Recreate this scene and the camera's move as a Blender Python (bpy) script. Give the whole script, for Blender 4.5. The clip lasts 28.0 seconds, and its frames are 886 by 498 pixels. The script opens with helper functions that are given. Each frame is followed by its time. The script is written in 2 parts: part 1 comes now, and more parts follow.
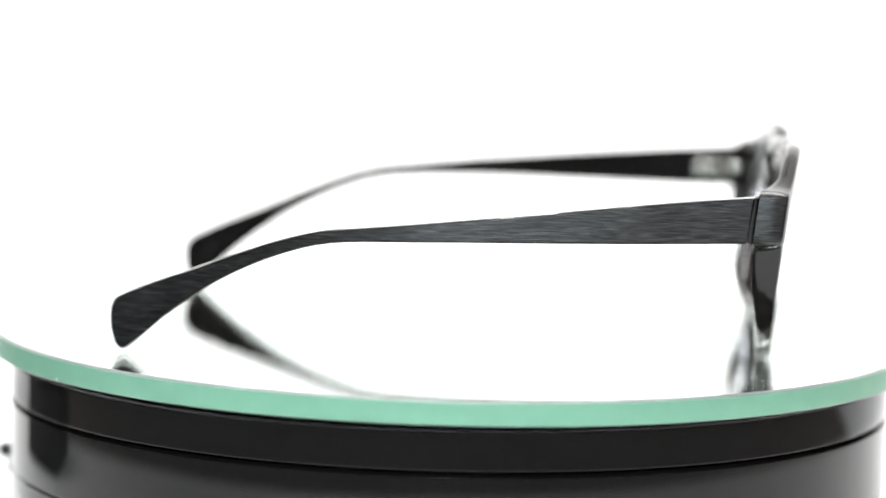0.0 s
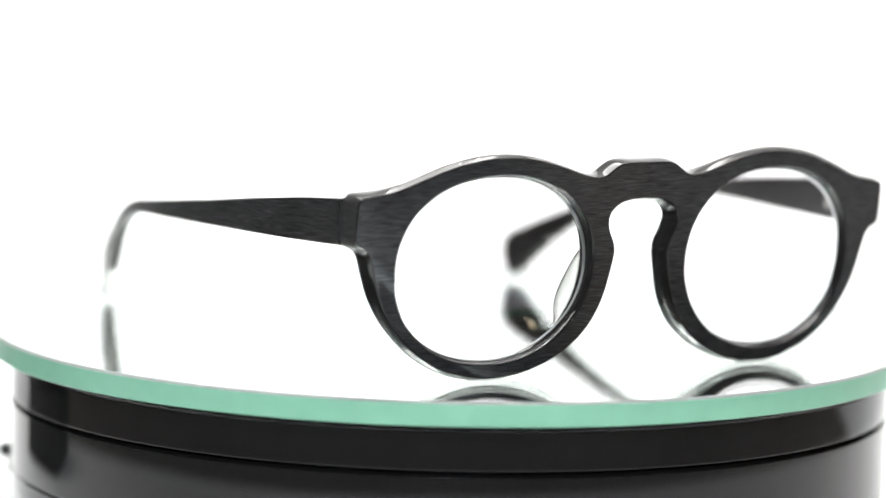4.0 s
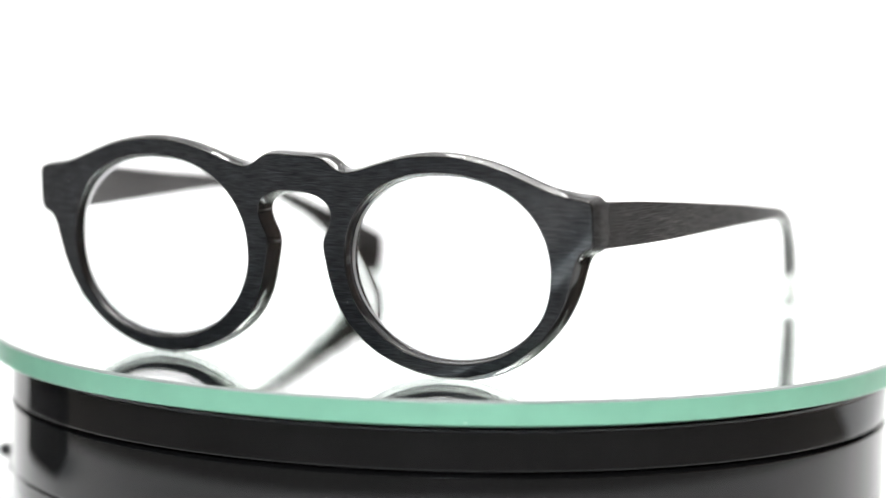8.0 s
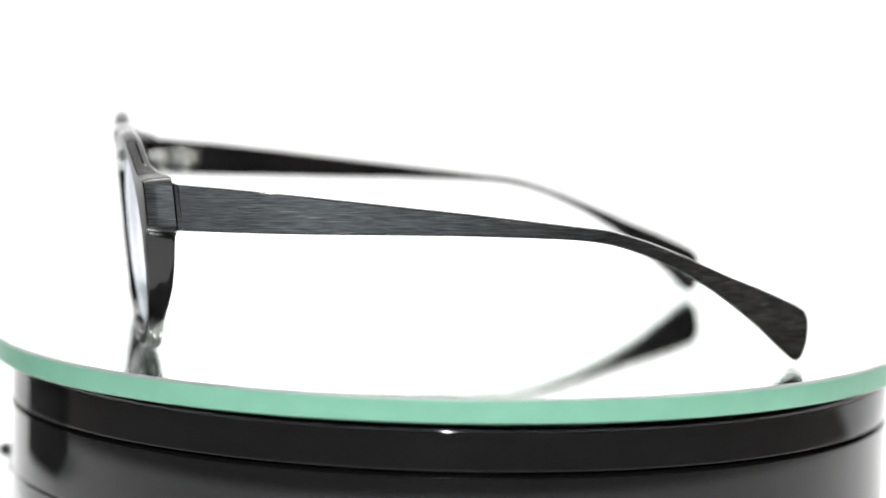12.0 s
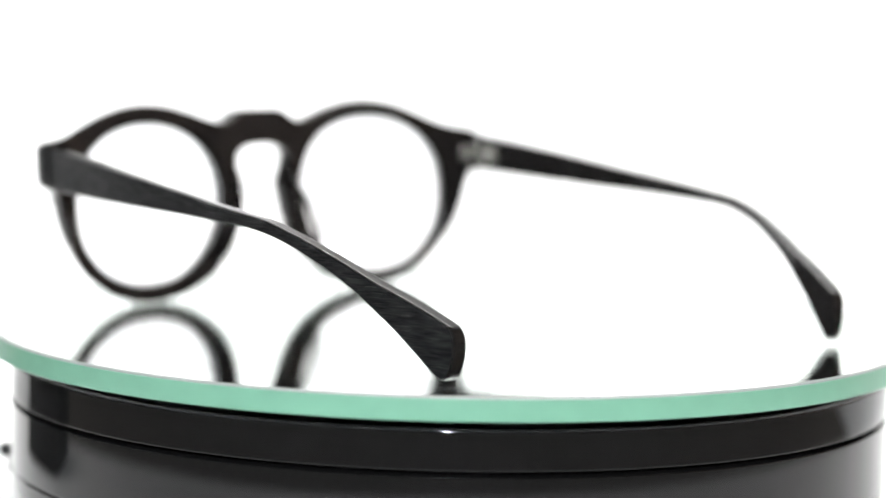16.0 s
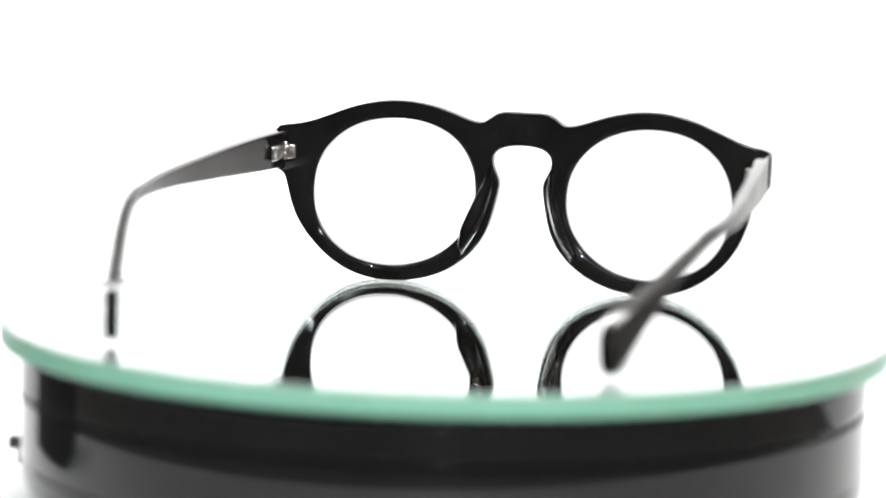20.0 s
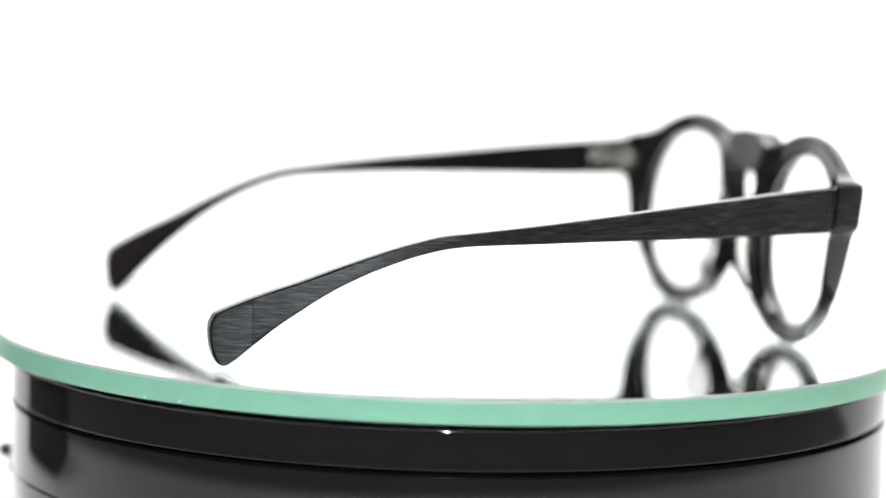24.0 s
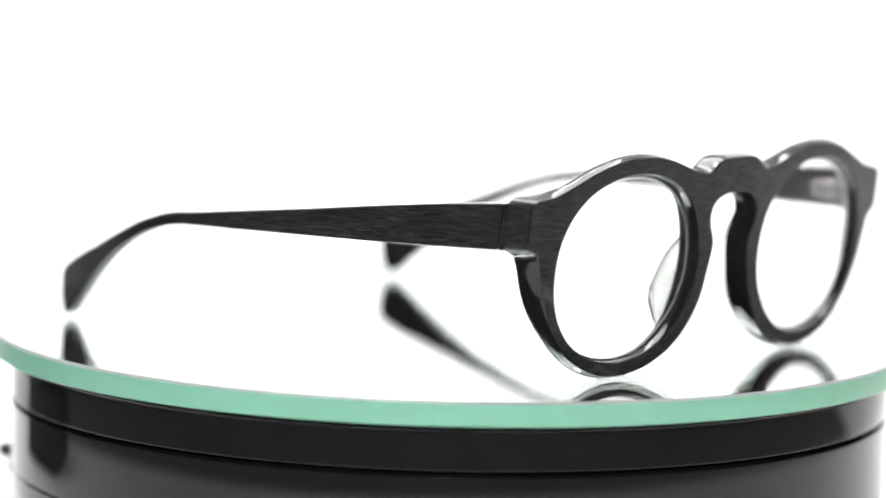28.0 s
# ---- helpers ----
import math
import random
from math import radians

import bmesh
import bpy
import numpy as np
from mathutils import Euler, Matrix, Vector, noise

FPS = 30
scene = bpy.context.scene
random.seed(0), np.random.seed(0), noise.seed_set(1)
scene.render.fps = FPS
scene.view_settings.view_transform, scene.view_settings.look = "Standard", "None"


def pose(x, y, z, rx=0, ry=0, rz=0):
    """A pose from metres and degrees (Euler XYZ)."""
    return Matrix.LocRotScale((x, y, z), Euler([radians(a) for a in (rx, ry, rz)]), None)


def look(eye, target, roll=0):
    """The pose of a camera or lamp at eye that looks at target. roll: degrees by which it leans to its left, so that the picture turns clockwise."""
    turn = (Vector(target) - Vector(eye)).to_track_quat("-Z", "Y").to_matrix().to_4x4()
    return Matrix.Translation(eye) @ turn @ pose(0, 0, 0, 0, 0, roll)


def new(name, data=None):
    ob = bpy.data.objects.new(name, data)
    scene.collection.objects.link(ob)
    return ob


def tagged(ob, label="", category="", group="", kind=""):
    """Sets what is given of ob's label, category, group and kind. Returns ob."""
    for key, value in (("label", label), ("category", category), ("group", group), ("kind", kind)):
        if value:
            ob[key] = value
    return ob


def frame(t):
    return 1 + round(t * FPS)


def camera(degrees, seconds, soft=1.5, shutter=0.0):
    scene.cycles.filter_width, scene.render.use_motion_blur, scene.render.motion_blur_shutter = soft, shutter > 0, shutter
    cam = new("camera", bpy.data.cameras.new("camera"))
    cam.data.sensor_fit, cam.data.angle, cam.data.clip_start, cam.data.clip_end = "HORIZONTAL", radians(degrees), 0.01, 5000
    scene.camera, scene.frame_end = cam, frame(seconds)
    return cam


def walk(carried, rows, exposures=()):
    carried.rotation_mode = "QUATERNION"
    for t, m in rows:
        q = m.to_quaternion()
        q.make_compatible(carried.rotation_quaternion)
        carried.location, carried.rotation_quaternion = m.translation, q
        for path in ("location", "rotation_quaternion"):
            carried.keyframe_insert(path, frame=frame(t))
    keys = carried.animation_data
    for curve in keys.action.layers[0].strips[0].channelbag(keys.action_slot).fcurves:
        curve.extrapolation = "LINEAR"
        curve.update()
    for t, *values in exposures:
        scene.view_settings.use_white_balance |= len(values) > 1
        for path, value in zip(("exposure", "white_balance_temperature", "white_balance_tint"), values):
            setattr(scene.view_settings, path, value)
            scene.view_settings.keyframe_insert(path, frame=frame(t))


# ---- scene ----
cam = camera(16.364, 28.0, soft=1.75)
NEAR = pose(0, -0.7630, 0.1073, 90 - 6.555, -1.376, 0.3353)
FAR = pose(0, -0.7884, 0.1145, 90 - 6.876, -1.383, 0.2440)
# the lens is refocused twice; the picture shrinks a little each time it reaches back
walk(cam, [(0.0, NEAR), (16.0, NEAR), (16.7, FAR), (23.0, FAR), (23.7, NEAR), (28.0, NEAR)])

# a long lens, focused by the mark's place: the focus is pulled back and forth once
focus_mark = new("focus_mark")
cam.data.dof.use_dof = True
cam.data.dof.focus_object = focus_mark
cam.data.dof.aperture_fstop = cam.data.lens / 20.0

TURN_AT_START, TURN_RATE = -2.97, -14.1485


# the mirror plate lies a little askew on the platter, so that it and what stands on it wobble once a turn
LOW_SIDE, SLANT, RAISED = radians(-30.4), radians(0.28), 0.00036


def turned(t):
    return pose(0, 0, 0, 0, 0, TURN_AT_START + TURN_RATE * t)


def wobbling(t, z):
    askew = Matrix.Rotation(SLANT, 4, Vector((-math.sin(LOW_SIDE), math.cos(LOW_SIDE), 0)))
    return Matrix.Translation((0, 0, z + RAISED)) @ turned(t) @ askew


# ---- world and lights ----
world = bpy.data.worlds.new("dim_room")
scene.world = world
world.use_nodes = True
world.node_tree.nodes["Background"].inputs["Color"].default_value = (0.9, 0.95, 1.0, 1)
world.node_tree.nodes["Background"].inputs["Strength"].default_value = 0.12
scene.view_settings.exposure = 0.0


def area_lamp(name, place, target, wide, deep, watts, colour):
    data = bpy.data.lights.new(name, "AREA")
    data.shape, data.size, data.size_y, data.energy, data.color = "RECTANGLE", wide, deep, watts, colour
    ob = new(name, data)
    ob.matrix_world = look(place, target)
    return ob


# unseen area lamp, adds soft overhead light to that of the bead strips
area_lamp("top_fill", (0.0, 0.20, 0.64), (0, 0.12, 0), 0.6, 0.3, 4.8, (1.0, 0.98, 0.96))
area_lamp("led_panel_front", (0.0, -1.15, 0.46), (0, 0, 0), 0.014, 0.014, 8.5, (0.82, 0.93, 1.0))
# unseen lamp added to burn the paper sweep out to white
area_lamp("sweep_fill", (0.0, 0.30, 0.60), (0, 0.80, 0.05), 1.7, 0.15, 10.0, (1.0, 0.99, 0.98))


# ---- materials ----
def material(name):
    m = bpy.data.materials.new(name)
    m.use_nodes = True
    tree = m.node_tree
    return m, tree, tree.nodes["Principled BSDF"]


def put(node, **values):
    for key, value in values.items():
        node.inputs[key.replace("_", " ")].default_value = value


def grain(tree, stretch, scale, detail=3.0, source="Object"):
    """Noise stretched along the axes, as its factor."""
    where = tree.nodes.new("ShaderNodeTexCoord")
    mapping = tree.nodes.new("ShaderNodeMapping")
    mapping.inputs["Scale"].default_value = stretch
    tex = tree.nodes.new("ShaderNodeTexNoise")
    tex.inputs["Scale"].default_value, tex.inputs["Detail"].default_value = scale, detail
    tree.links.new(where.outputs[source], mapping.inputs["Vector"])
    tree.links.new(mapping.outputs["Vector"], tex.inputs["Vector"])
    return tex.outputs["Fac"]


def ramp(tree, fac, low, high, a, b):
    node = tree.nodes.new("ShaderNodeMapRange")
    tree.links.new(fac, node.inputs["Value"])
    for key, value in (("From Min", low), ("From Max", high), ("To Min", a), ("To Max", b)):
        node.inputs[key].default_value = value
    return node.outputs["Result"]


def blend(tree, fac, a, b):
    node = tree.nodes.new("ShaderNodeMix")
    node.data_type = "RGBA"
    tree.links.new(fac, node.inputs["Factor"])
    node.inputs["A"].default_value, node.inputs["B"].default_value = (*a, 1), (*b, 1)
    return node.outputs["Result"]


def bump(tree, shader, height, strength, distance):
    node = tree.nodes.new("ShaderNodeBump")
    node.inputs["Strength"].default_value, node.inputs["Distance"].default_value = strength, distance
    tree.links.new(height, node.inputs["Height"])
    tree.links.new(node.outputs["Normal"], shader.inputs["Normal"])


def brushed(name, stretch, dark, pale, share, shine, rough, along):
    """Black acetate, brushed along one axis: fine pale scratches on dark charcoal."""
    m, tree, s = material(name)
    fine = grain(tree, stretch, 1.0, 4.0)
    sparse = grain(tree, (stretch[0] * 0.6, stretch[1] * 0.6, stretch[2] * 1.3), 1.0, 1.0)
    broad = grain(tree, (60, 60, 60), 1.0, 2.0)
    line = ramp(tree, fine, 0.40, 0.70, 0.0, share)
    strong = ramp(tree, sparse, 0.64, 0.76, 0.0, 1.0)
    both = tree.nodes.new("ShaderNodeMath")
    both.operation = "MAXIMUM"
    tree.links.new(line, both.inputs[0])
    tree.links.new(strong, both.inputs[1])
    tree.links.new(blend(tree, both.outputs[0], dark, pale), s.inputs["Base Color"])
    tree.links.new(ramp(tree, broad, 0.3, 0.7, rough, rough + 0.08), s.inputs["Roughness"])
    around = tree.nodes.new("ShaderNodeTangent")
    around.direction_type, around.axis = "RADIAL", "Z"
    tree.links.new(around.outputs["Tangent"], s.inputs["Tangent"])
    tree.links.new(ramp(tree, fine, 0.36, 0.66, shine * 0.45, min(1.0, shine * 1.4)), s.inputs["Specular IOR Level"])
    put(s, Anisotropic=along, Anisotropic_Rotation=0.25)
    bump(tree, s, fine, 0.35, 0.00006)
    return m


def plain(name, colour, rough, metal=0.0, vary=0.15, size=300.0, relief=0.0, gloss=0.5):
    m, tree, s = material(name)
    put(s, Metallic=metal, Specular_IOR_Level=gloss)
    a, b = tuple(c * (1 - vary) for c in colour), tuple(min(1, c * (1 + vary)) for c in colour)
    fac = ramp(tree, grain(tree, (1, 1, 1), size), 0.3, 0.7, 0, 1)
    tree.links.new(blend(tree, fac, a, b), s.inputs["Base Color"])
    tree.links.new(ramp(tree, grain(tree, (1, 1, 1), size * 0.35), 0.3, 0.7, rough * 0.85, rough * 1.15), s.inputs["Roughness"])
    if relief:
        bump(tree, s, grain(tree, (1, 1, 1), size * 3), 0.3, relief)
    return m


BRUSHED_FRONT = brushed("brushed_black_acetate_front", (300, 260, 8000), (0.0070, 0.0070, 0.0078), (0.105, 0.110, 0.120), 0.20, 0.74, 0.36, 1.0)
BRUSHED_TEMPLE = brushed("brushed_black_acetate_temple", (220, 300, 7000), (0.0034, 0.0037, 0.0043), (0.150, 0.138, 0.136), 0.12, 0.60, 0.40, 0.85)
POLISHED = plain("polished_black_acetate", (0.0120, 0.0108, 0.0102), 0.06, vary=0.3, size=120, gloss=0.5)
STEEL = plain("hinge_steel", (0.62, 0.60, 0.56), 0.22, metal=1.0, vary=0.1, size=900)
BLACK_PLASTIC = plain("glossy_black_plastic", (0.0078, 0.0076, 0.0076), 0.055, vary=0.15, size=60, gloss=0.37)
MATT_BLACK = plain("matt_black_plastic", (0.012, 0.012, 0.012), 0.55, vary=0.2, size=200)
EDGE_GREEN = plain("ground_green_glass_edge", (0.238, 0.510, 0.358), 0.35, vary=0.04, size=150)
# flat grey puts the bevel's pale reflection into its colour
GREY_BEVEL = plain("grey_glass_bevel", (0.24, 0.27, 0.255), 0.4, vary=0.05, size=300)
NICK = plain("chipped_glass", (0.85, 0.88, 0.86), 0.2, vary=0.05, size=900)
BACK_PAINT = plain("grey_mirror_paint", (0.10, 0.11, 0.11), 0.6, vary=0.15, size=200)
WHITE_BOARD = plain("white_backdrop_paper", (0.86, 0.86, 0.86), 0.7, vary=0.02, size=30)
BROWN_WALL = plain("dim_brown_wall", (0.27, 0.20, 0.165), 0.8, vary=0.15, size=5)
DARK_WALL = plain("dim_grey_wall", (0.12, 0.12, 0.125), 0.8, vary=0.1, size=4)

DARK_TABLE = plain("dark_table_top", (0.125, 0.115, 0.105), 0.9, vary=0.15, size=25, gloss=0.03)


def glow(name, colour, strength):
    m, tree, s = material(name)
    put(s, Base_Color=(0.8, 0.8, 0.8, 1), Emission_Color=(*colour, 1), Emission_Strength=strength)
    return m


GLOW_BEAD = glow("bead_glow", (1, 1, 1), 330.0)
GLOW, GLOW_WARM = glow("lamp_glow", (1, 1, 1), 1900.0), glow("warm_lamp_glow", (1.0, 0.72, 0.45), 420.0)
GLASS, tree_, s_ = material("clear_plate_glass")
put(s_, Base_Color=(0.925, 0.978, 0.95, 1), Roughness=0.0, IOR=1.5, Transmission_Weight=1.0)
SILVER, tree_, s_ = material("mirror_silvering")
put(s_, Base_Color=(0.93, 0.95, 0.94, 1), Roughness=0.0, Metallic=1.0)

SMOKY, tree_, s_ = material("smoky_clear_acetate")
put(s_, Base_Color=(0.78, 0.77, 0.76, 1), Roughness=0.02, IOR=1.45, Transmission_Weight=1.0, Coat_Weight=1.0, Coat_Roughness=0.05)

LENS_GLASS = bpy.data.materials.new("coated_lens_glass")
LENS_GLASS.use_nodes = True
tree_ = LENS_GLASS.node_tree
tree_.nodes.remove(tree_.nodes["Principled BSDF"])
clear, gloss, share, facing, power, spread = (tree_.nodes.new("ShaderNode" + k) for k in ("BsdfTransparent", "BsdfGlossy", "MixShader", "LayerWeight", "Math", "MapRange"))
clear.inputs["Color"].default_value = (0.985, 0.985, 0.99, 1)
gloss.inputs["Color"].default_value, gloss.inputs["Roughness"].default_value = (0.90, 0.92, 1.0, 1), 0.0
power.operation, power.inputs[1].default_value = "POWER", 5.0
spread.inputs["To Min"].default_value, spread.inputs["To Max"].default_value = 0.030, 1.0
tree_.links.new(facing.outputs["Facing"], power.inputs[0])
tree_.links.new(power.outputs[0], spread.inputs["Value"])
tree_.links.new(spread.outputs["Result"], share.inputs[0])
tree_.links.new(clear.outputs[0], share.inputs[1])
tree_.links.new(gloss.outputs[0], share.inputs[2])
tree_.links.new(share.outputs[0], tree_.nodes["Material Output"].inputs["Surface"])


# lens bevel; its pale haze also puts in light on the rim's inner wall
PALE_BEVEL = bpy.data.materials.new("pale_lens_bevel")
PALE_BEVEL.use_nodes = True
tree_ = PALE_BEVEL.node_tree
tree_.nodes.remove(tree_.nodes["Principled BSDF"])
clear, pale, share = (tree_.nodes.new("ShaderNode" + k) for k in ("BsdfTransparent", "BsdfTranslucent", "MixShader"))
pale.inputs["Color"].default_value = (0.86, 0.88, 0.90, 1)
share.inputs[0].default_value = 0.60
tree_.links.new(clear.outputs[0], share.inputs[1])
tree_.links.new(pale.outputs[0], share.inputs[2])
tree_.links.new(share.outputs[0], tree_.nodes["Material Output"].inputs["Surface"])


# ---- building helpers ----
def mesh_from(name, bm, materials, smooth=True):
    bmesh.ops.recalc_face_normals(bm, faces=bm.faces)
    mesh = bpy.data.meshes.new(name)
    bm.to_mesh(mesh)
    bm.free()
    for m in materials:
        mesh.materials.append(m)
    if smooth:
        mesh.shade_smooth()
    return mesh


def part(name, bm, materials, parent, label="", weighted=False):
    if not isinstance(materials, (list, tuple)):
        materials = [materials]
    ob = new(name, mesh_from(name, bm, materials))
    ob.parent = parent
    if weighted:
        mod = ob.modifiers.new("weighted_normals", "WEIGHTED_NORMAL")
        mod.mode, mod.keep_sharp = "FACE_AREA", True
    return tagged(ob, label)


def curve_through(points, steps, closed=False):
    """Catmull-Rom curve through 2D points."""
    pts = [Vector(p) for p in points]
    n, out = len(pts), []
    for i in range(n if closed else n - 1):
        if closed:
            p0, p1, p2, p3 = pts[i - 1], pts[i], pts[(i + 1) % n], pts[(i + 2) % n]
        else:
            p0, p1, p2, p3 = pts[max(i - 1, 0)], pts[i], pts[i + 1], pts[min(i + 2, n - 1)]
        for k in range(steps):
            u = k / steps
            out.append(0.5 * ((2 * p1) + (p2 - p0) * u + (2 * p0 - 5 * p1 + 4 * p2 - p3) * u * u
                              + (3 * p1 - p0 - 3 * p2 + p3) * u ** 3))
    if not closed:
        out.append(pts[-1])
    return out


def evenly(points, count):
    """The curve through the points, as count points at even steps along x or the longer way."""
    fine = curve_through(points, 12)
    run = np.concatenate([[0], np.cumsum([(b - a).length for a, b in zip(fine, fine[1:])])])
    at = np.linspace(0, run[-1], count)
    xs, ys = np.interp(at, run, [p.x for p in fine]), np.interp(at, run, [p.y for p in fine])
    return [Vector((x, y)) for x, y in zip(xs, ys)]


def inset(loop, d):
    """The closed loop moved to its left by d (inwards when it runs counter-clockwise)."""
    n, out = len(loop), []
    for i in range(n):
        t = (loop[(i + 1) % n] - loop[i - 1]).normalized()
        out.append(loop[i] + Vector((-t.y, t.x)) * d)
    return out


def anticlockwise(loop):
    area = sum(a.x * b.y - b.x * a.y for a, b in zip(loop, loop[1:] + loop[:1]))
    return loop if area > 0 else loop[::-1]


ROUND = [(1 - math.sin(math.radians(a)), 1 - math.cos(math.radians(a))) for a in (0, 18, 36, 54, 72, 90)]


def plate(outline, holes, place, edge=0.0005, back=None, groove=0.0, swell=0.0, slots=(0, 1, 1), strip=False, matt=None, crisp=None, taper=0.0, bulge=0.0):
    """A plate with rounded edges: outline and holes in 2D, place(p, share of depth, extra depth) sets a point. slots: front, edge, back.
    crisp(p): share of the rounding that is left at a point of the outline."""
    bm = bmesh.new()
    caps = ([], [])
    for k, loop in enumerate([outline, *holes]):
        loop = anticlockwise(loop)
        side = 1 if k == 0 else -1
        rings = [(edge + 0.0008, 0.0, 0.0)] + [(i * edge, 0.0, d * edge) for i, d in ROUND]
        if k and groove:
            rings += [(0.0, 0.38, 0.0), (groove, 0.43, 0.0), (groove, 0.47, 0.0), (0.0, 0.52, 0.0)]
        if k == 0 and bulge:
            rings += [(-bulge * math.sin(math.pi * u), u, 0.0) for u in (0.3, 0.45, 0.6)]
        rings += [(i * (back or edge), 1.0, -d * (back or edge)) for i, d in reversed(ROUND)] + [((back or edge) + 0.0004, 1.0, 0.0)]
        made = []
        for off, share, extra in rings:
            flare = swell * share if k == 0 else 0.0
            lefty = 0.4 * flare
            ring = []
            for o, p, q in zip(loop, inset(loop, side * off - (taper * share if k else 0.0) * side), inset(loop, -0.001)):
                left = crisp(o) if crisp and k == 0 and share > 0.9 else 1.0
                p = o + (p - o) * left
                ring.append(bm.verts.new(place(p + (q - p) * (0.8 if matt and abs(p.x) > 0.0700 else 0.0 if matt and matt(p) else 1.0) * (flare + lefty * min(max((p.x - 0.030) / 0.02, 0), 1)) / 0.001, share, extra * left)))
            made.append(ring)
        n = len(loop)
        for r, (a, b) in enumerate(zip(made, made[1:])):
            for i in range(n):
                f = bm.faces.new((a[i], a[(i + 1) % n], b[(i + 1) % n], b[i]))
                f.material_index = slots[0] if r < 2 else 2 if matt and k == 0 and 5 <= r < len(made) - 6 and matt(loop[i]) else slots[1]
        caps[0].append(made[0])
        caps[1].append(made[-1])
    for rings, slot in zip(caps, (slots[0], slots[2])):
        if strip:
            ring, n = rings[0], len(rings[0])
            for i in range(n // 2 - 1):
                bm.faces.new((ring[i], ring[i + 1], ring[n - 2 - i], ring[n - 1 - i])).material_index = slot
            continue
        edges = []
        for ring in rings:
            for i in range(len(ring)):
                edges.append(bm.edges.get((ring[i], ring[(i + 1) % len(ring)])))
        for f in bmesh.ops.triangle_fill(bm, edges=edges, use_beauty=True)["geom"]:
            if isinstance(f, bmesh.types.BMFace):
                f.material_index = slot
    return bm


def lathe(profile, steps=192, slots=None):
    """Turns (radius, height) pairs about z; closed at the ends by faces."""
    bm = bmesh.new()
    rings = []
    for r, z in profile:
        rings.append([bm.verts.new((r * math.cos(2 * math.pi * i / steps), r * math.sin(2 * math.pi * i / steps), z)) for i in range(steps)])
    for k, (a, b) in enumerate(zip(rings, rings[1:])):
        for i in range(steps):
            f = bm.faces.new((a[i], a[(i + 1) % steps], b[(i + 1) % steps], b[i]))
            f.material_index = slots[k + 1] if slots else 0
    top, bottom = bm.faces.new(rings[0]), bm.faces.new(rings[-1])
    if slots:
        top.material_index, bottom.material_index = slots[0], slots[-1]
    return bm


def box(x0, x1, y0, y1, z0, z1, bevel=0.0, segments=2):
    bm = bmesh.new()
    bmesh.ops.create_cube(bm, size=1.0)
    for v in bm.verts:
        v.co = Vector(((x0 + x1) / 2 + v.co.x * (x1 - x0), (y0 + y1) / 2 + v.co.y * (y1 - y0), (z0 + z1) / 2 + v.co.z * (z1 - z0)))
    if bevel:
        bmesh.ops.bevel(bm, geom=list(bm.edges), offset=bevel, segments=segments, affect="EDGES", profile=0.5)
    return bm


def rod(radius, z0, z1, x, y, steps=20, bevel=0.0002):
    bm = lathe([(radius - bevel, z1), (radius, z1 - bevel), (radius, z0 + bevel), (radius - bevel, z0)], steps)
    bmesh.ops.translate(bm, vec=(x, y, 0), verts=bm.verts)
    return bm


# ---- setting ----
TABLE = -0.049


def sheet(name, section, x0, x1, mat, thick=0.004):
    """A bent sheet: section of (y, z) carried along x, with thickness downwards and outwards."""
    bm = bmesh.new()
    pts = [Vector(p) for p in section]
    low = []
    for i, p in enumerate(pts):
        t = (pts[min(i + 1, len(pts) - 1)] - pts[max(i - 1, 0)]).normalized()
        low.append(p + Vector((t.y, -t.x)) * thick)
    loop = pts + low[::-1]
    a = [bm.verts.new((x0, p.x, p.y)) for p in loop]
    b = [bm.verts.new((x1, p.x, p.y)) for p in loop]
    n = len(loop)
    for i in range(n):
        bm.faces.new((a[i], a[(i + 1) % n], b[(i + 1) % n], b[i]))
    m = len(pts)
    for ring in (a, b):
        for i in range(m - 1):
            bm.faces.new((ring[i], ring[i + 1], ring[n - 2 - i], ring[n - 1 - i]))
    ob = new(name, mesh_from(name, bm, [mat]))
    return ob


sweep = [(0.07, TABLE - 0.0008)] + [(0.62 + 0.25 * math.sin(a), TABLE + 0.2492 - 0.25 * math.cos(a)) for a in [math.radians(6 * k) for k in range(16)]] + [(0.87, 0.70)]
tagged(sheet("backdrop", sweep, -0.80, 1.00, WHITE_BOARD), "white seamless paper sweep rising behind the turntable", kind="structure")
table_paper = new("table_paper", mesh_from("table_paper", lathe([(0.245, TABLE), (0.245, TABLE - 0.0006)], 128), [WHITE_BOARD], smooth=False))
table_paper.location = (0.008, 0.0, 0.0)
tagged(table_paper, "round white paper disc on the table under the turntable", kind="structure")


def wall(name, x0, x1, y0, y1, z0, z1, mat, label):
    ob = new(name, mesh_from(name, box(x0, x1, y0, y1, z0, z1), [mat], smooth=False))
    return tagged(ob, label, kind="structure")


wall("wall_east", 1.20, 1.22, -2.0, 1.30, -0.85, 2.0, BROWN_WALL, "dim brown wall of the room")
wall("wall_west", -1.22, -1.20, -2.0, 1.30, -0.85, 2.0, DARK_WALL, "dim grey wall of the room")
wall("wall_north", -1.20, 1.22, 1.30, 1.32, -0.85, 2.0, DARK_WALL, "dim grey wall of the room behind the paper sweep")
# black panel added overhead, out of view, so polished rims mirror darkness there
wall("dark_overhead", -0.78, 0.78, -0.62, 0.038, 0.705, 0.72, MATT_BLACK, "unseen black panel added overhead to darken reflections")
wall("ceiling", -0.78, 0.78, 0.04, 0.88, 0.705, 0.72, WHITE_BOARD, "white top panel of the photo booth")
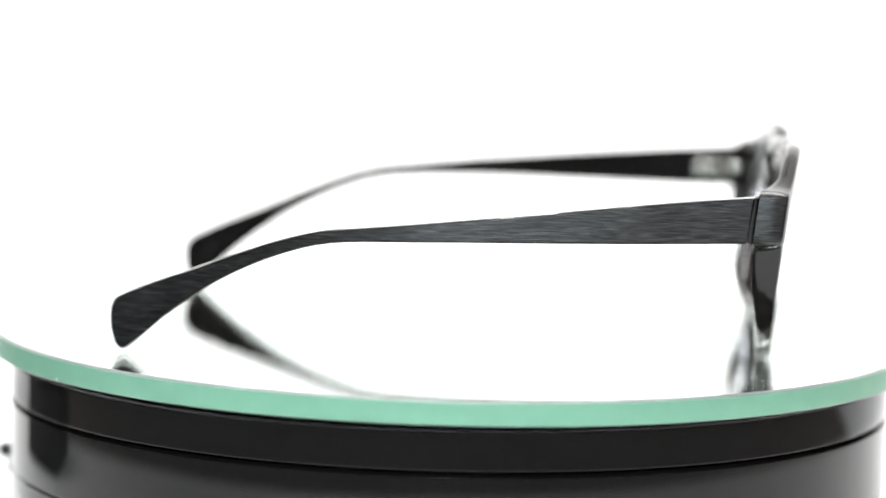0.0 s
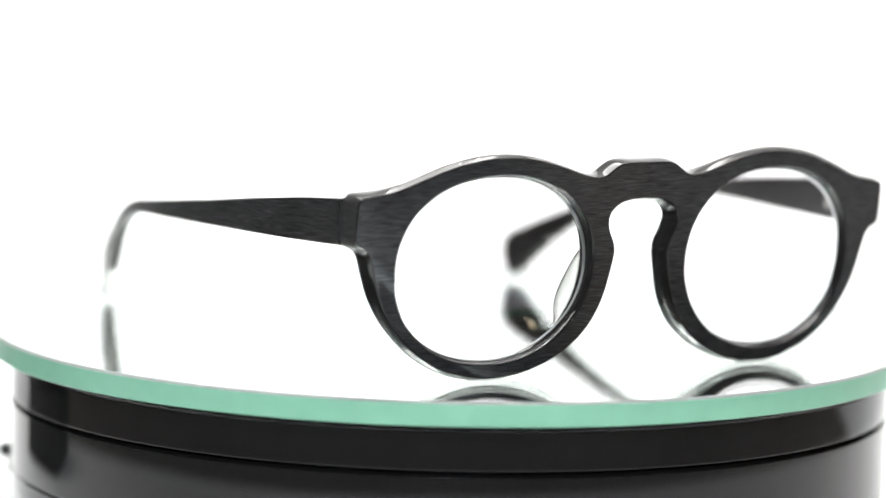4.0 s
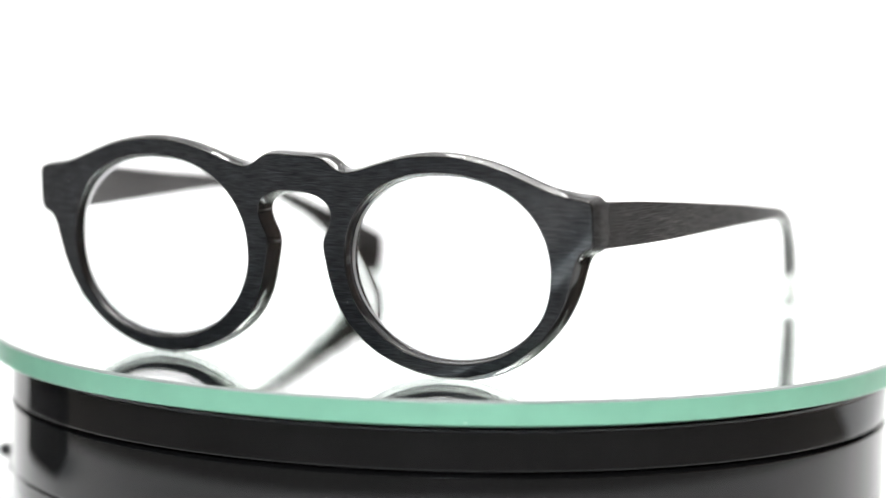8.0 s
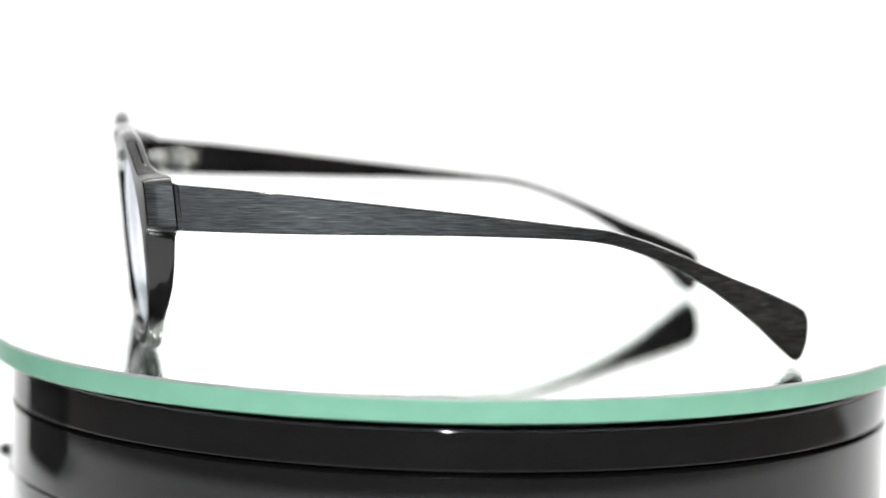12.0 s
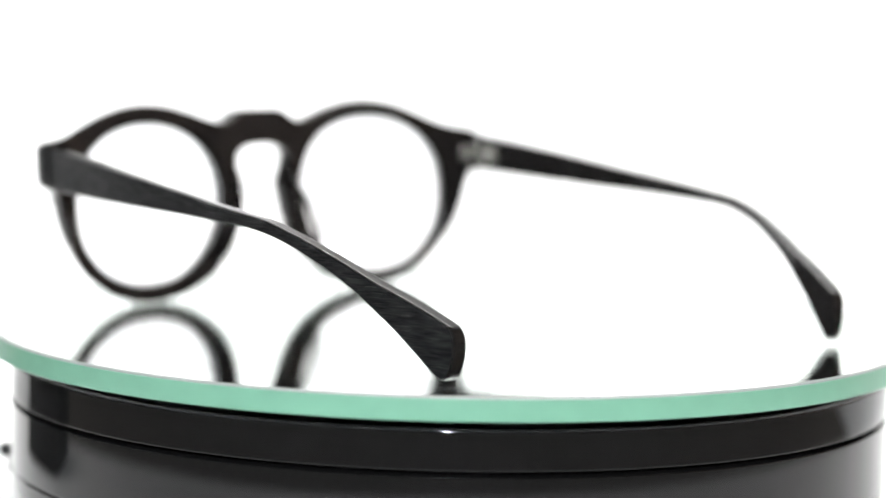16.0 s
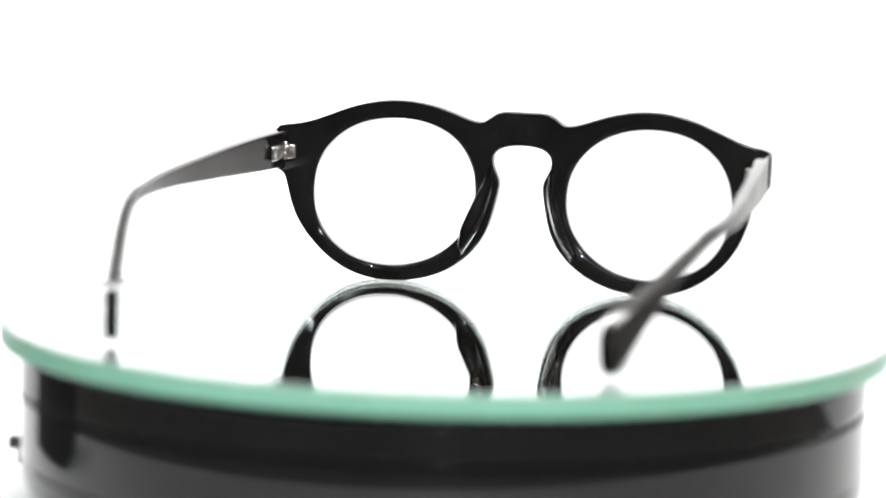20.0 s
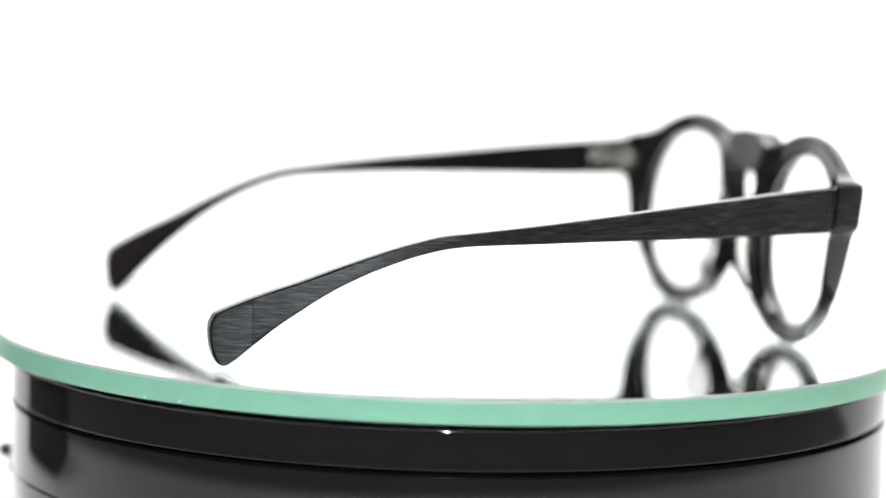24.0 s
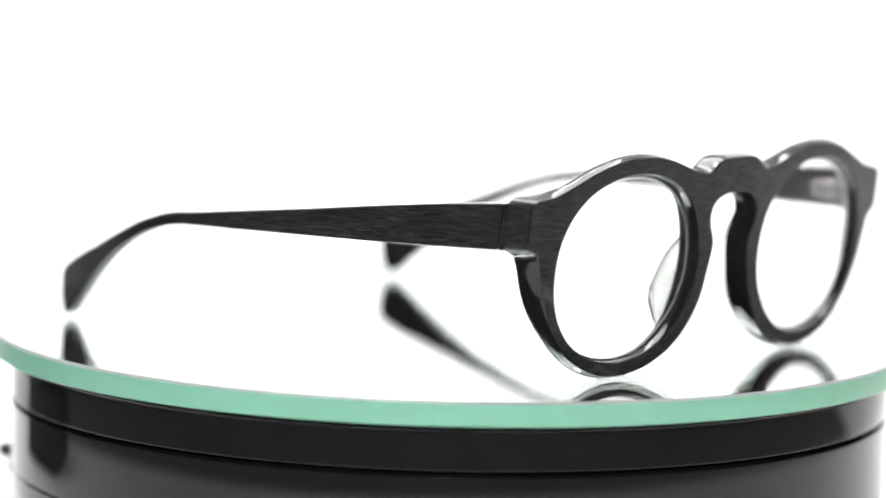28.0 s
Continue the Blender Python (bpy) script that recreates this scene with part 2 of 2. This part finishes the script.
wall("floor", -3.0, 3.0, -3.0, 3.0, -0.87, -0.85, DARK_WALL, "dim grey floor of the room")
wall("wall_south", -3.0, 3.0, -3.02, -3.0, -0.85, 2.0, DARK_WALL, "dim grey wall of the room")


def table():
    """The table that carries the set, on four square legs."""
    ob = new("table")
    ob.location = (0, 0.14, -0.85)
    tagged(ob, "dark grey table with square legs under the white paper", "table")
    high = 0.85 + TABLE - 0.0052
    part("tabletop", box(-1.02, 1.02, -0.76, 0.76, high - 0.035, high, 0.002), DARK_TABLE, ob)
    for x in (-0.97, 0.97):
        for y in (-0.72, 0.72):
            part("leg", box(x - 0.025, x + 0.025, y - 0.025, y + 0.025, 0.0, high - 0.0345, 0.002), DARK_TABLE, ob)


table()


def led_spot(x, y, z, warm):
    """A small round lamp on a stand behind the camera."""
    lamp = new("led_spot")
    lamp.matrix_world = look((x, y, z), (0, 0, 0.02))
    tagged(lamp, "small round studio lamp, switched on, on a thin black stand", "lamp", "studio lamps")
    shade = lathe([(0.006, 0.05), (0.016, 0.045), (0.020, 0.0), (0.018, -0.002)], 32)
    part("housing", shade, MATT_BLACK, lamp)
    bm = bmesh.new()
    bmesh.ops.create_uvsphere(bm, u_segments=24, v_segments=12, radius=0.0110)
    bmesh.ops.translate(bm, vec=(0, 0, -0.002), verts=bm.verts)
    part("bulb", bm, GLOW_WARM if warm else GLOW, lamp, "glowing bulb")
    stand = lathe([(0.004, 0.0), (0.004, -0.85 - z + 0.004), (0.12, -0.85 - z + 0.002), (0.12, -0.85 - z)], 24)
    stand.transform((look((x, y, z), (0, 0, 0.02)).to_3x3().to_4x4()).inverted())
    bmesh.ops.translate(stand, vec=(0, 0, 0.03), verts=stand.verts)
    part("stand", stand, MATT_BLACK, lamp, "thin black stand")


def led_strip(x, z):
    """A narrow aluminium strip of bright beads, hung under the top panels and running from front to back."""
    strip = new("led_strip")
    strip.location = (x, 0.02, z)
    tagged(strip, "aluminium light strip with nine bright beads under the top panel", "lamp", "light strips over the turntable")
    part("rail", box(-0.005, 0.005, -0.30, 0.30, 0.0, 0.008, 0.001), STEEL, strip)
    for y in (-0.24, 0.24):
        part("bracket", box(-0.003, 0.003, y - 0.004, y + 0.004, 0.0075, 0.705 - z, 0.001), STEEL, strip)
    for k in range(9):
        bm = bmesh.new()
        bmesh.ops.create_uvsphere(bm, u_segments=16, v_segments=8, radius=0.0042)
        bmesh.ops.translate(bm, vec=(0, -0.28 + 0.07 * k, -0.003), verts=bm.verts)
        part("bead", bm, GLOW_BEAD, strip, "glowing bead")


led_strip(-0.025, 0.60)
led_strip(0.030, 0.60)
led_spot(-0.42, -1.00, 0.62, False)
led_spot(0.34, -1.05, 0.66, False)
led_spot(0.95, -0.55, 0.45, True)

def dark_upright(x, y):
    """Unseen upright block, added for the dark band mirrored in the turntable's side."""
    ob = new("dark_block")
    ob.location = (x, y, TABLE)
    tagged(ob, "unseen matt black block, added for the dark band mirrored in the turntable", "adapter")
    part("case", box(-0.018, 0.018, -0.030, 0.030, 0.0, 0.052, 0.003), MATT_BLACK, ob)
    part("lid", box(-0.0165, 0.0165, -0.0285, 0.0285, 0.0515, 0.053, 0.0006), MATT_BLACK, ob)


dark_upright(-0.196, 0.019)

# ---- turntable ----
R_BASE = 0.1088
turntable = new("turntable")
turntable.location = (0, 0, TABLE)
tagged(turntable, "glossy black plastic motorised display turntable on white paper", "turntable")
up = -TABLE


def ring_up(profile):
    return [(r, z + up) for r, z in profile]


part("body", lathe(ring_up([(0.100, -0.0166), (R_BASE - 0.0016, -0.0166), (R_BASE - 0.0016, -0.0174), (R_BASE - 0.0001, -0.0174), (R_BASE, -0.0175), (R_BASE, -0.0177),
                            (R_BASE, -0.0330), (R_BASE, -0.0333), (R_BASE - 0.0006, -0.0335), (R_BASE - 0.0006, -0.0339), (R_BASE - 0.0001, -0.0341),
                            (R_BASE - 0.0004, -0.0375), (R_BASE - 0.0016, -0.0412), (R_BASE - 0.0042, -0.0450), (R_BASE - 0.009, -0.0480), (0.09, TABLE)])),
     BLACK_PLASTIC, turntable, weighted=True)
platter = part("platter", lathe(ring_up([(R_BASE - 0.0012, -0.0066), (R_BASE - 0.0003, -0.0068), (R_BASE, -0.0074), (R_BASE, -0.0077), (R_BASE, -0.0158), (R_BASE, -0.0160), (R_BASE - 0.0001, -0.0161), (R_BASE - 0.0016, -0.0162), (R_BASE - 0.002, -0.0166)])),
               BLACK_PLASTIC, turntable, weighted=True)
switch = part("switch", box(-R_BASE - 0.0012, -R_BASE + 0.002, -0.004, 0.004, -0.0388 + up, -0.0330 + up, 0.0004), MATT_BLACK, turntable, "small black power switch")
part("rocker", box(-R_BASE - 0.0037, -R_BASE + 0.0010, -0.002, 0.002, -0.0352 + up, -0.0322 + up, 0.0004), MATT_BLACK, switch)

# ---- mirror plate ----
R_PLATE, PLATE_TOP, PLATE_LOW = 0.1139, 0.0002, -0.0054
mirror_plate = new("mirror_plate")
mirror_plate.location = (0, 0, PLATE_LOW - 0.001)
tagged(mirror_plate, "round glass mirror plate with a ground green edge on the turntable", "mirror")
off = -(PLATE_LOW - 0.001)
part("glass_pane", lathe([(r, z + off) for r, z in [(R_PLATE - 0.0008, PLATE_TOP), (R_PLATE - 0.0001, PLATE_TOP - 0.0006), (R_PLATE, PLATE_TOP - 0.0008),
                                                   (R_PLATE, PLATE_LOW + 0.0004), (R_PLATE - 0.0004, PLATE_LOW)]], 256, slots=[0, 3, 1, 1, 1, 2]),
     [GLASS, EDGE_GREEN, SILVER, GREY_BEVEL], mirror_plate, "clear glass with a mint green edge", weighted=True)
part("backing", lathe([(r, z + off) for r, z in [(R_PLATE - 0.0090, PLATE_LOW - 0.0001), (R_PLATE - 0.0088, PLATE_LOW - 0.0005), (R_PLATE - 0.0090, PLATE_LOW - 0.0010)]], 192),
     BACK_PAINT, mirror_plate, "grey backing paint", weighted=True)


def chip(degrees, wide, high, z):
    """A small bright nick in the ground edge."""
    a, r = math.radians(degrees), R_PLATE + 0.00005
    bm = bmesh.new()
    ring = []
    for k in range(7):
        u = 2 * math.pi * k / 7
        b = a + wide / r * 0.5 * math.cos(u) * (0.7 + 0.3 * math.sin(3 * k))
        ring.append(bm.verts.new((r * math.cos(b), r * math.sin(b), z + off + high * 0.5 * math.sin(u))))
    tip = bm.verts.new(((r - 0.0006) * math.cos(a), (r - 0.0006) * math.sin(a), z + off))
    for k in range(7):
        bm.faces.new((ring[k], ring[(k + 1) % 7], tip))
    bm.faces.new(ring)
    part("chip", bm, NICK, mirror_plate, "tiny bright nick in the edge")


chip(221.4, 0.0012, 0.0007, -0.0047)
chip(216.5, 0.0005, 0.0004, -0.0049)
chip(28.0, 0.0006, 0.0004, -0.0047)


# ---- eyeglasses: x ahead, y to the wearer's left, z up, about the turning axis ----
SHIFT = 0.0011
eyeglasses = new("eyeglasses")
tagged(eyeglasses, "brushed black acetate round eyeglasses standing open on the mirror plate", "eyeglasses")

# half of the front's outline, in millimetres from the middle of the bridge
TOP_HALF = [(0, 48.5), (5.4, 48.5), (7.0, 48.3), (8.3, 47.6), (10.0, 46.3), (11.7, 45.2), (13.2, 44.9), (15.7, 45.5), (19.4, 46.9), (24.4, 48.7), (29.6, 49.9),
            (35.7, 50.4), (41.0, 50.1), (47.1, 48.9), (51.0, 47.7), (54.8, 46.1), (58.8, 44.3), (62.6, 43.0), (66.4, 42.3), (70.3, 41.8), (71.1, 41.1)]
LOW_HALF = [(71.2, 32.0), (70.7, 31.0), (69.2, 30.7), (67.9, 29.8), (67.1, 28.0), (66.5, 25.6), (65.0, 19.4), (62.6, 14.6), (58.6, 9.6), (53.6, 5.6), (47.2, 2.4),
            (39.9, 0.8), (37.0, 0.7), (31.2, 1.1), (23.9, 3.0), (17.8, 6.2), (13.1, 10.7), (9.9, 15.8), (8.2, 21.2), (7.0, 27.0), (6.9, 28.8),
            (7.4, 30.4), (8.7, 32.8), (9.2, 35.2), (8.6, 37.4), (6.4, 39.1), (3.5, 39.9), (0, 40.1)]
TILT = math.tan(math.radians(6.2))
LENS_Y, LENS_Z, LENS_A, LENS_B = 0.0368, 0.0252, 0.0241, 0.0209


def front_x(y, z):
    u = (y / 0.0715) ** 2
    return 0.0832 - 0.0052 * (1.2 * u - 0.2 * u * u) + TILT * (z - 0.035)


def smooth(a, b, x):
    u = min(max((x - a) / (b - a), 0), 1)
    return u * u * (3 - 2 * u)


def front_thick(y):
    """Thick at the end pieces and round the nose, thinner at the outer rims."""
    nose = 1 - smooth(0.009, 0.022, abs(y))
    return 0.0048 - 0.0013 * smooth(0.012, 0.042, abs(y)) + 0.0031 * smooth(0.058, 0.070, abs(y)) + 0.0014 * nose


def on_front(p, share, extra):
    return Vector((front_x(p.x, p.y) - share * front_thick(p.x) - extra, p.x + SHIFT, p.y + 0.0004 - 0.0008 * max(0, 1 - p.y / 0.025)))


def lens_loop(side, grow=0.0, steps=128):
    out = []
    for i in range(steps):
        a = 2 * math.pi * i / steps
        c, s = math.cos(a), math.sin(a)
        e = 2 / 2.18 if c > 0 or s > 0 else 1.0
        out.append(Vector((side * (LENS_Y + (LENS_A + grow + (0.0002 if c > 0 else 0.0)) * math.copysign(abs(c) ** e, c)), LENS_Z + (LENS_B + grow) * math.copysign(abs(s) ** e, s))))
    return out


def front_outline():
    half = curve_through([(a / 1000, b / 1000) for a, b in TOP_HALF], 5) + curve_through([(a / 1000, b / 1000) for a, b in LOW_HALF], 5)
    run = np.concatenate([[0], np.cumsum([(b - a).length for a, b in zip(half, half[1:])])])
    at = np.linspace(0, run[-1], 420)
    xy = np.stack([np.interp(at, run, [p.x for p in half]), np.interp(at, run, [p.y for p in half])], 1)
    # the long arcs are smoothed more than the corners of the bridge and the end pieces
    free = np.where((xy[:, 0] > 0.0165) & (xy[:, 0] < 0.0660) & ((xy[:, 1] < 0.027) | (xy[:, 1] > 0.044)), 0.5, 0.0)
    free = np.convolve(np.pad(free, 12, mode="edge"), np.ones(25) / 25, mode="valid") + 0.03
    for _ in range(160):
        xy[1:-1] += free[1:-1, None] * 0.5 * (xy[2:] + xy[:-2] - 2 * xy[1:-1])
    half = [Vector(p) for p in xy]
    return half[:-1] + [Vector((-p.x, p.y)) for p in half[:0:-1]]


part("front_frame", plate(front_outline(), [lens_loop(1), lens_loop(-1)], on_front, 0.0005, back=0.0014, groove=0.0002, swell=0.0006, taper=0.0006, bulge=0.0003, matt=lambda p: abs(p.x) > 0.0700, crisp=lambda p: 1.0 - 0.8 * min(max((abs(p.x) - 0.066) / 0.003, 0), 1)), [BRUSHED_FRONT, POLISHED, BRUSHED_TEMPLE], eyeglasses,
     "brushed black front with polished edges and a keyhole bridge", weighted=True)


def lens(side):
    bm = bmesh.new()
    rings = []
    for face, depth in ((0, 0.0014), (1, 0.0030)):
        made = []
        for u in (0.125, 0.25, 0.375, 0.5, 0.625, 0.75, 0.875, 0.945, 1.0):
            ring = []
            for p in lens_loop(side, 0.0004, 96):
                y, z = side * LENS_Y + (p.x - side * LENS_Y) * u, LENS_Z + (p.y - LENS_Z) * u
                ring.append(bm.verts.new((front_x(p.x, p.y) * u + front_x(side * LENS_Y, LENS_Z) * (1 - u) - depth + 0.0012 * (1 - u * u), y + SHIFT, z)))
            made.append(ring)
        rings.append(made)
    for made in rings:
        bm.faces.new(made[0])
        for a, b in zip(made, made[1:]):
            for i in range(96):
                f = bm.faces.new((a[i], a[(i + 1) % 96], b[(i + 1) % 96], b[i]))
                f.material_index = 1 if b is rings[1][-1] else 0
    a, b = rings[0][-1], rings[1][-1]
    for i in range(96):
        bm.faces.new((a[i], a[(i + 1) % 96], b[(i + 1) % 96], b[i]))
    ob = part("lens", bm, [LENS_GLASS, PALE_BEVEL], eyeglasses, "clear coated lens")
    ob.visible_shadow = False


def nose_pad(side):
    """A polished ridge on the back of the nasal rim, flaring backwards and outwards."""
    spine = curve_through([(8.6, 34.6), (7.6, 31.0), (7.2, 27.5), (8.0, 22.6), (9.7, 17.2), (12.3, 12.2), (15.6, 8.3)], 6)
    bm = bmesh.new()
    rings, n = [], len(spine)
    for i, p in enumerate(spine):
        u = i / (n - 1)
        y, z = p.x / 1000, p.y / 1000
        t = (spine[min(i + 1, n - 1)] - spine[max(i - 1, 0)]).normalized()
        out = Vector((-t.y, t.x))
        swell = math.sin(0.5 * math.pi * min(1.0, u / 0.70)) ** 1.1 * (1.0 if u < 0.70 else math.cos(0.5 * math.pi * (u - 0.70) / 0.302) ** 0.7)
        h, w, lean = 0.0004 + 0.0060 * swell, 0.0040, 0.0038 * swell
        ring = []
        for a, b in ((0.0002, 0.0), (0.25 * lean + 0.0001, 0.35), (0.6 * lean, 0.72), (lean, 0.95), (lean + 0.0006, 1.0), (lean + 0.0012, 0.93), (0.5 * lean + 0.0018, 0.6), (0.0026, 0.25), (w, 0.0)):
            q = Vector((y, z)) + out * a
            back = front_x(q.x, q.y) - front_thick(q.x) + 0.0006
            ring.append(bm.verts.new((back - b * h, side * q.x + SHIFT, q.y)))
        rings.append(ring)
    for a, b in zip(rings, rings[1:]):
        for i in range(len(a)):
            j = (i + 1) % len(a)
            bm.faces.new((a[i], a[j], b[j], b[i]))
    bm.faces.new(rings[0])
    bm.faces.new(rings[-1])
    part("nose_pad", bm, SMOKY, eyeglasses, "smoky translucent acetate nose pad")


# the temple's side outline: upper edge from the joint to the tip, then the lower edge back
TEMPLE_TOP = [(72.2, 41.6), (58, 40.6), (45, 39.4), (32, 38.1), (19, 36.7), (6, 35.4), (-7, 34.0), (-18, 32.8), (-25, 32.0), (-31, 30.5), (-37, 28.6), (-43, 26.3), (-49.5, 23.6),
              (-56, 20.8), (-62, 18.5), (-67.5, 16.2), (-72.6, 13.8), (-74.6, 12.6)]
TEMPLE_LOW = [(-75.6, 10.6), (-75.7, 7.5), (-75.2, 4.4), (-74.2, 1.8), (-72.8, 0.9), (-71.0, 1.7), (-67.5, 4.8), (-62, 9.7), (-56, 14.3), (-49.5, 18.8), (-43, 22.4), (-37, 25.1), (-31, 27.3),
              (-25, 28.8), (-18, 29.6), (-7, 30.0), (6, 30.3), (19, 30.4), (32, 30.5), (45, 30.6), (58, 30.8), (71.1, 31.1)]
PLAN_X = [-100, -75, -60, -40, -30, -15, 0, 40, 72]
PLAN_Y = [54.7, 63.0, 68.0, 73.9, 76.3, 77.8, 78.0, 75.3, 71.3]


def temple_y(x):
    """The temple's outer face, smoothed, in metres from the middle."""
    return sum(np.interp(x * 1000 + d, PLAN_X, PLAN_Y) for d in (-9, -6, -3, 0, 3, 6, 9)) / 7000 if x < 0.06 else np.interp(x * 1000, PLAN_X, PLAN_Y) / 1000


def temple_thick(x):
    return float(np.interp(x * 1000, [-76, -60, -35, -10, 40, 72], [3.8, 3.8, 3.0, 3.0, 3.4, 3.6])) / 1000


def hinge(side, holder, lift):
    """Steel leaf let into the temple's inner face, with its three knuckles at the joint."""
    y = temple_y(0.066) - temple_thick(0.066)

    def span(d0, d1):
        a, b = side * (y + d0) + SHIFT, side * (y + d1) + SHIFT
        return min(a, b), max(a, b)

    leaf = part("hinge", box(0.0605, 0.0690, *span(-0.0008, 0.0004), 0.0337, 0.0377, 0.0003), STEEL, holder, "bright steel hinge leaf")
    part("rail", box(0.0607, 0.0690, *span(-0.0014, -0.0006), 0.0369, 0.0376, 0.0002), STEEL, leaf)
    part("rail", box(0.0607, 0.0690, *span(-0.0014, -0.0006), 0.0338, 0.0345, 0.0002), STEEL, leaf)
    part("screw", rod(0.0006, 0.0330, 0.0384, 0.0705, side * (y - 0.0006) + SHIFT, 12), STEEL, leaf)
    for k, z in enumerate((0.0335, 0.0348, 0.0361)):
        part("knuckle", rod(0.0016, z, z + 0.0012, 0.0705, side * (y - 0.0006) + SHIFT), STEEL, leaf)
    back = front_x(0.067, 0.036) - front_thick(0.067)
    part("front_leaf", box(0.0700, back + 0.0010, *span(-0.0036, -0.0008), 0.0338, 0.0376, 0.0004), STEEL, leaf, "steel hinge leaf set in the front")


def temple(side, lift):
    def on_temple(p, share, extra):
        z = p.y + lift * math.exp(-((p.x + 0.002) / 0.050) ** 2)
        bow = 0.0007 * math.exp(-((p.x - 0.025) / 0.035) ** 2) if side < 0 else 0.0
        return Vector((p.x, side * (temple_y(p.x) - bow - share * temple_thick(p.x) - extra) + SHIFT, z))

    loop = evenly([(a / 1000, b / 1000) for a, b in TEMPLE_TOP], 140) + evenly([(a / 1000, b / 1000) for a, b in TEMPLE_LOW], 140)
    ob = part("temple", plate(loop, [], on_temple, 0.0006, strip=True), [BRUSHED_TEMPLE, POLISHED], eyeglasses, "brushed black temple with a polished inner face", weighted=True)
    hinge(side, ob, lift)


for side, lift in ((1, 0.0007), (-1, -0.0007)):
    lens(side)
    nose_pad(side)
    temple(side, lift)


def motions():
    rows = [float(k) for k in range(29)]
    walk(eyeglasses, [(t, wobbling(t, 0.0)) for t in rows])
    walk(mirror_plate, [(t, wobbling(t, PLATE_LOW - 0.001)) for t in rows])
    near, far = pose(0, -0.082, 0.02), pose(0, 0.086, 0.02)
    walk(focus_mark, [(0.0, near), (16.0, near), (16.7, far), (23.0, far), (23.7, near), (28.0, near)])
    walk(platter, [(t, turned(t)) for t in rows])


motions()
